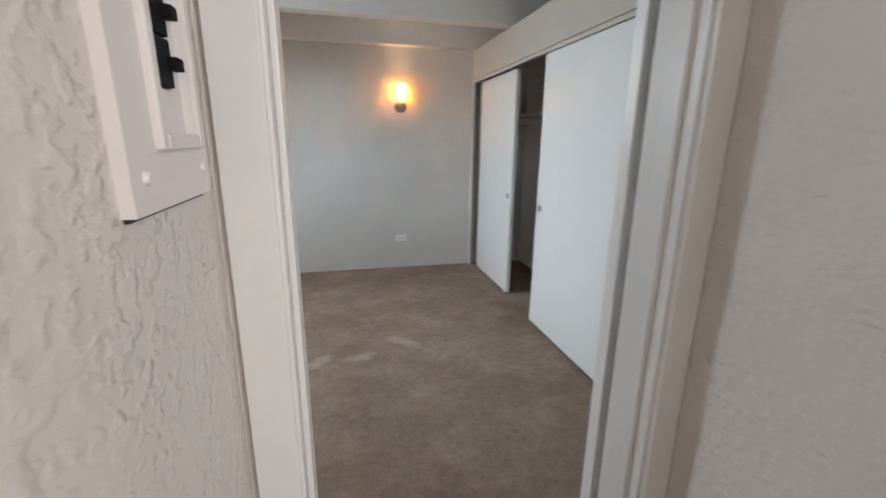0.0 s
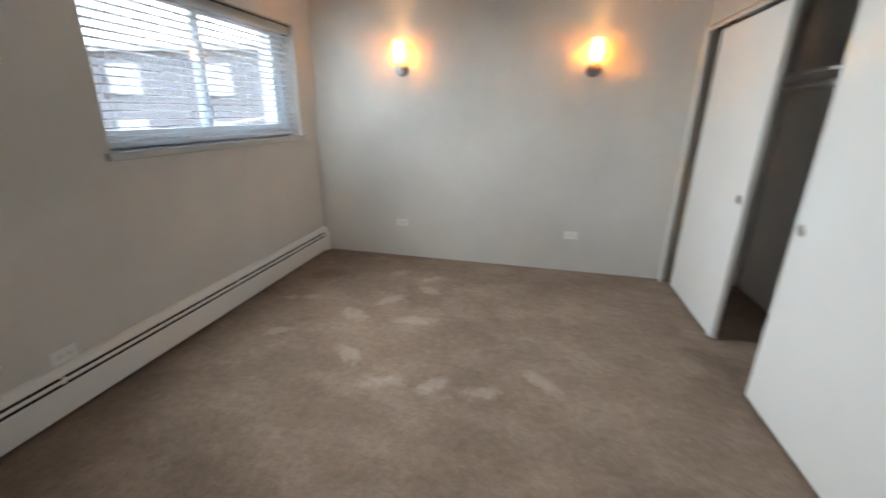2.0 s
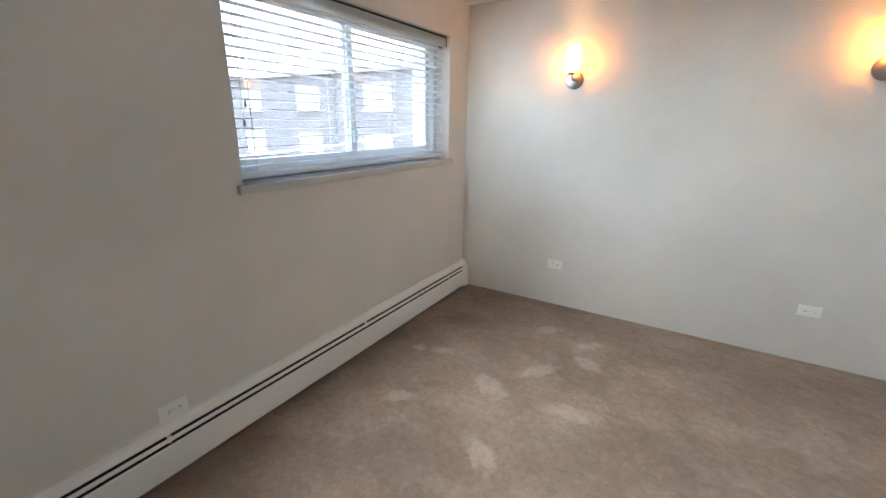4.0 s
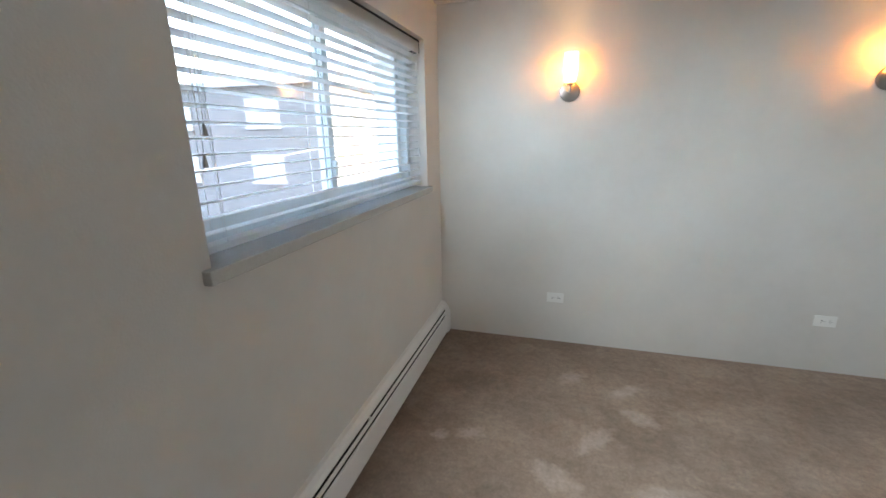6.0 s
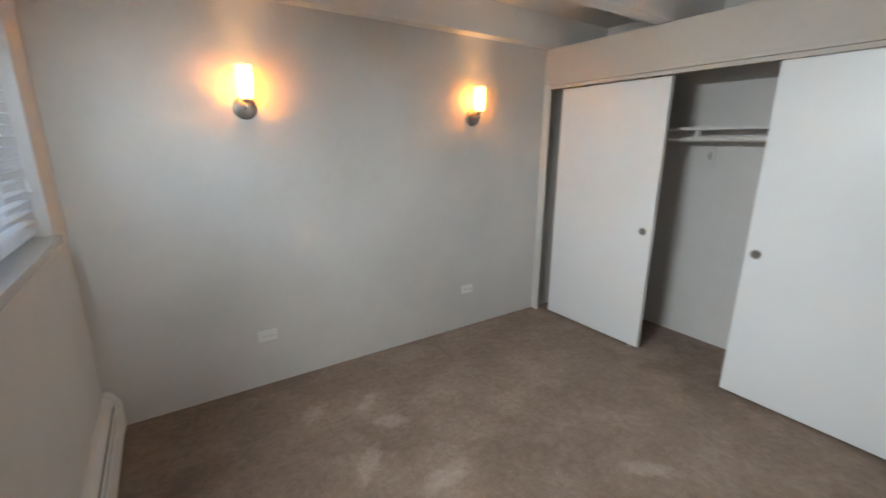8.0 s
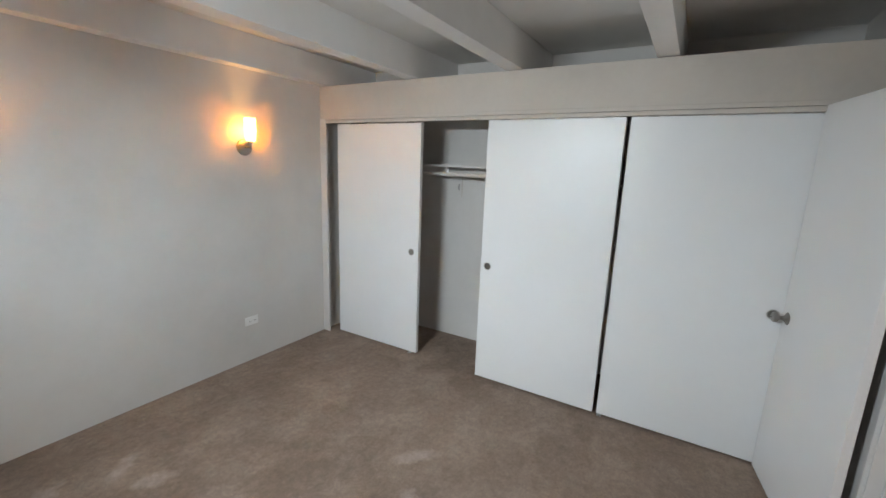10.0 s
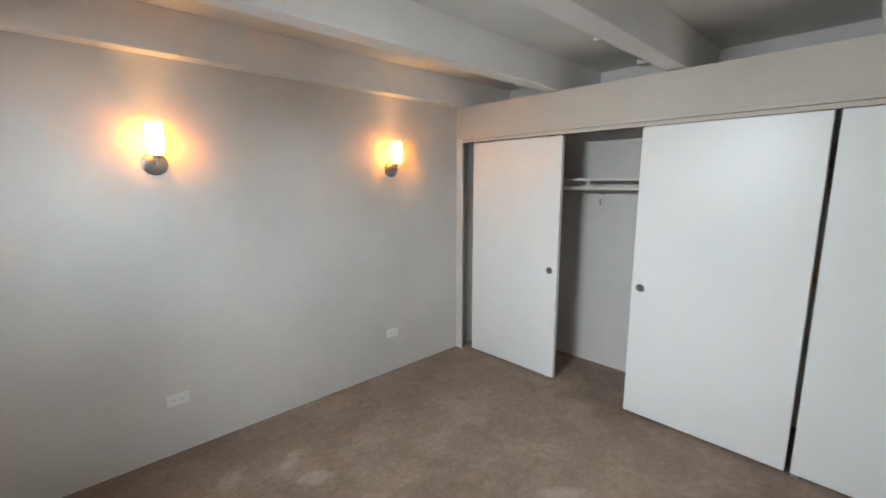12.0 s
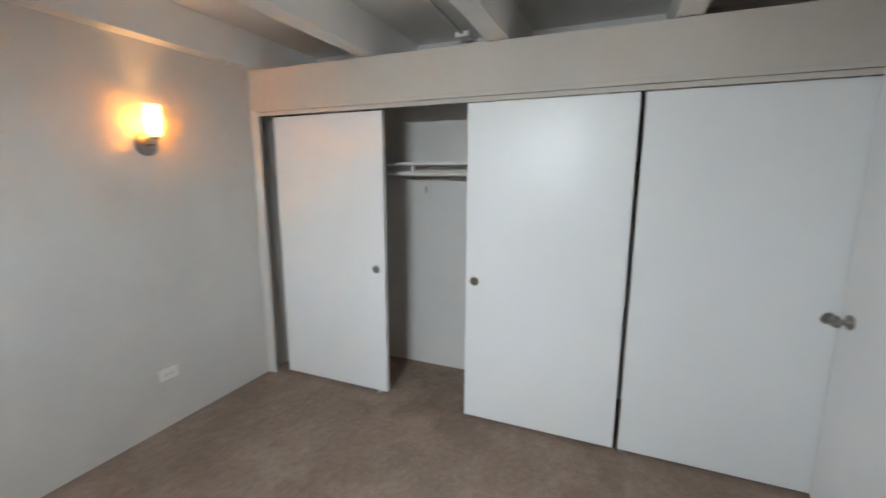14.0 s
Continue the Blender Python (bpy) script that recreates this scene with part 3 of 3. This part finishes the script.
# ---- sconces ----
def sconce(x, z):
    """Backplate centre at (x, z) on the sconce wall, with an upward frosted shade."""
    ob = thing("wall_sconce", "lit wall sconce with frosted glass shade and nickel plate", "wall lamp", "wall sconces",
               at=Matrix.Translation((x, YN, z)))
    part("backplate", lathed([(0.063, 0.0), (0.063, 0.010), (0.059, 0.016), (0.049, 0.019), (0.0, 0.020)], pose(0, 0, 0, 90, 0, 0), 40), NICKEL, ob, "round satin nickel plate", True)
    part("arm", tube([(0, -0.018, 0.0), (0, -0.088, 0.0)], 0.008, 16), NICKEL, ob, "", True)
    part("arm_upright", lathed([(0, -0.012), (0.010, -0.010), (0.010, 0.028), (0, 0.028)], Matrix.Translation((0, -0.088, 0)), 20), NICKEL, ob, "", True)
    part("cup", lathed([(0, 0.026), (0.018, 0.028), (0.022, 0.034), (0.022, 0.043), (0.019, 0.044), (0, 0.034)], Matrix.Translation((0, -0.088, 0)), 28), NICKEL, ob, "", True)
    shade = part("shade", lathed([(0.0, 0.045), (0.026, 0.045), (0.034, 0.050), (0.038, 0.080), (0.0415, 0.130), (0.0425, 0.180), (0.0420, 0.215), (0.0405, 0.2165), (0.0390, 0.214),
                                  (0.0395, 0.180), (0.0385, 0.130), (0.035, 0.080), (0.031, 0.054), (0, 0.050)], Matrix.Translation((0, -0.088, 0)), 40), SHADE, ob, "glowing frosted glass shade", True)
    lamp_data = bpy.data.lights.new("sconce_bulb", "POINT")
    lamp_data.energy, lamp_data.color, lamp_data.shadow_soft_size = BULB, (1.0, 0.51, 0.175), 0.018
    lamp = new("bulb_light", lamp_data)
    lamp.matrix_world = Matrix.Translation((x, YN - 0.088, z + 0.12))
    return ob


BULB = 0.245
sconce(-0.376, 1.755)
sconce(1.253, 1.755)

# ---- breaker panel in the hall ----
panel = thing("breaker_panel", "painted electrical breaker panel with black breakers exposed", "breaker panel", at=Matrix.Translation((HX0, 0, 0)))
PY0, PY1, PZ0, PZ1 = 0.652, 0.872, 1.347, 1.90
IY0, IY1, IZ0, IZ1 = 0.730, 0.829, 1.421, 1.83
cv = bmesh.new()
box(cv, 0, 0.013, PY0, IY0, PZ0, PZ1)
box(cv, 0, 0.013, IY1, PY1, PZ0, PZ1)
box(cv, 0, 0.013, IY0, IY1, PZ0, IZ0)
box(cv, 0, 0.013, IY0, IY1, IZ1, PZ1)
part("cover", cv, PANEL, panel)
# Shadow line along the cover's lower edge, made as a near-black strip.
part("edge_shadow", boxed(0, 0.004, PY0 + 0.004, PY1 - 0.004, PZ0 - 0.005, PZ0 + 0.02), DARK, panel, "dark strip for the shadow line under the cover")
rm = bmesh.new()
W = 0.016
box(rm, 0.011, 0.021, IY0 - W, IY0, IZ0 - W, IZ1 + W, 0.004, 3)
box(rm, 0.011, 0.021, IY1, IY1 + W, IZ0 - W, IZ1 + W, 0.004, 3)
box(rm, 0.011, 0.021, IY0, IY1, IZ0 - W, IZ0, 0.004, 3)
box(rm, 0.011, 0.021, IY0, IY1, IZ1, IZ1 + W, 0.004, 3)
part("raised_rim", rm, PANEL, panel)
part("inner_plate", boxed(0, 0.006, IY0, IY1, IZ0, 1.468, 0.001), PANEL, panel)
part("inner_plate", boxed(0, 0.006, IY0, 0.737, 1.468, IZ1, 0.001), PANEL, panel)
part("inner_plate", boxed(0, 0.006, 0.797, IY1, 1.468, IZ1, 0.001), PANEL, panel)
for i in range(6):
    z = 1.470 + 0.052 * i
    br = part("breaker", boxed(0, 0.012, 0.738, 0.796, z, z + 0.050, 0.003), BLACK, panel, "black circuit breaker")
    part("toggle", boxed(0.010, 0.022, 0.783, 0.803, z + 0.018, z + 0.032, 0.003), BLACK, br)
for y in (PY0 + 0.030, PY1 - 0.024):
    for z in (PZ0 + 0.033, PZ1 - 0.045):
        part("screw", lathed([(0, 0.0175), (0.005, 0.017), (0.007, 0.0135), (0.007, 0.012)], pose(0, y, z, 0, 90, 0), 14), PANEL, panel, "", True)

# ---- outdoors ----
GZ = -3.3
structure("ground", boxed(-400, 400, -400, 400, GZ - 1, GZ), ASPHALT, "asphalt yard and street below", "ground")


def far_window(parent, x, z, y, w=1.9, h=1.35):
    wf = bmesh.new()
    for a in (boxed(x - w / 2, x + w / 2, y - 0.07, y, z - h / 2, z - h / 2 + 0.09), boxed(x - w / 2, x + w / 2, y - 0.07, y, z + h / 2 - 0.09, z + h / 2),
              boxed(x - w / 2, x - w / 2 + 0.09, y - 0.07, y, z - h / 2 + 0.09, z + h / 2 - 0.09), boxed(x + w / 2 - 0.09, x + w / 2, y - 0.07, y, z - h / 2 + 0.09, z + h / 2 - 0.09),
              boxed(x - 0.04, x + 0.04, y - 0.06, y, z - h / 2 + 0.09, z + h / 2 - 0.09)):
        me = bpy.data.meshes.new("tmp")
        a.to_mesh(me)
        wf.from_mesh(me)
        a.free()
        bpy.data.meshes.remove(me)
    win = part("window", wf, STUCCO, parent)
    part("pane", boxed(x - w / 2 + 0.09, x + w / 2 - 0.09, y - 0.03, y - 0.01, z - h / 2 + 0.09, z + h / 2 - 0.09), FARGLASS, win)
    part("sill", boxed(x - w / 2 - 0.08, x + w / 2 + 0.08, y - 0.14, y, z - h / 2 - 0.1, z - h / 2), STUCCO, win)
    return win


def house(label, x0, x1, y0, y1, top, wall, windows):
    ob = thing("apartment_building", label, "building", at=Matrix())
    part("wall", boxed(x0, x1, y0, y1, GZ, top), wall, ob)
    part("roof", boxed(x0 - 0.25, x1 + 0.25, y0 - 0.25, y1 + 0.25, top, top + 0.28), ROOF, ob)
    for x, z in windows:
        far_window(ob, x, z, y0)
    return ob


house("grey brick two-storey apartment building with white windows", -34, -11.6, 20, 32, 3.95, BRICK,
      [(x, z) for x in (-14.9, -20.3, -25.7, -31.0) for z in (2.7, 0.0)])
house("pale stucco apartment building down the street", -15, 3.5, 42, 54, 4.3, STUCCO, [(x, z) for x in (-12, -8, -4, 0) for z in (2.6, -0.2)])
wire = thing("overhead_cable", "thin overhead cable outside the window", "cable")
part("strand", tube([(-24, 14.5, -0.9), (-14, 16.0, 0.35), (-3, 17.6, 2.2)], 0.02), CORD, wire)
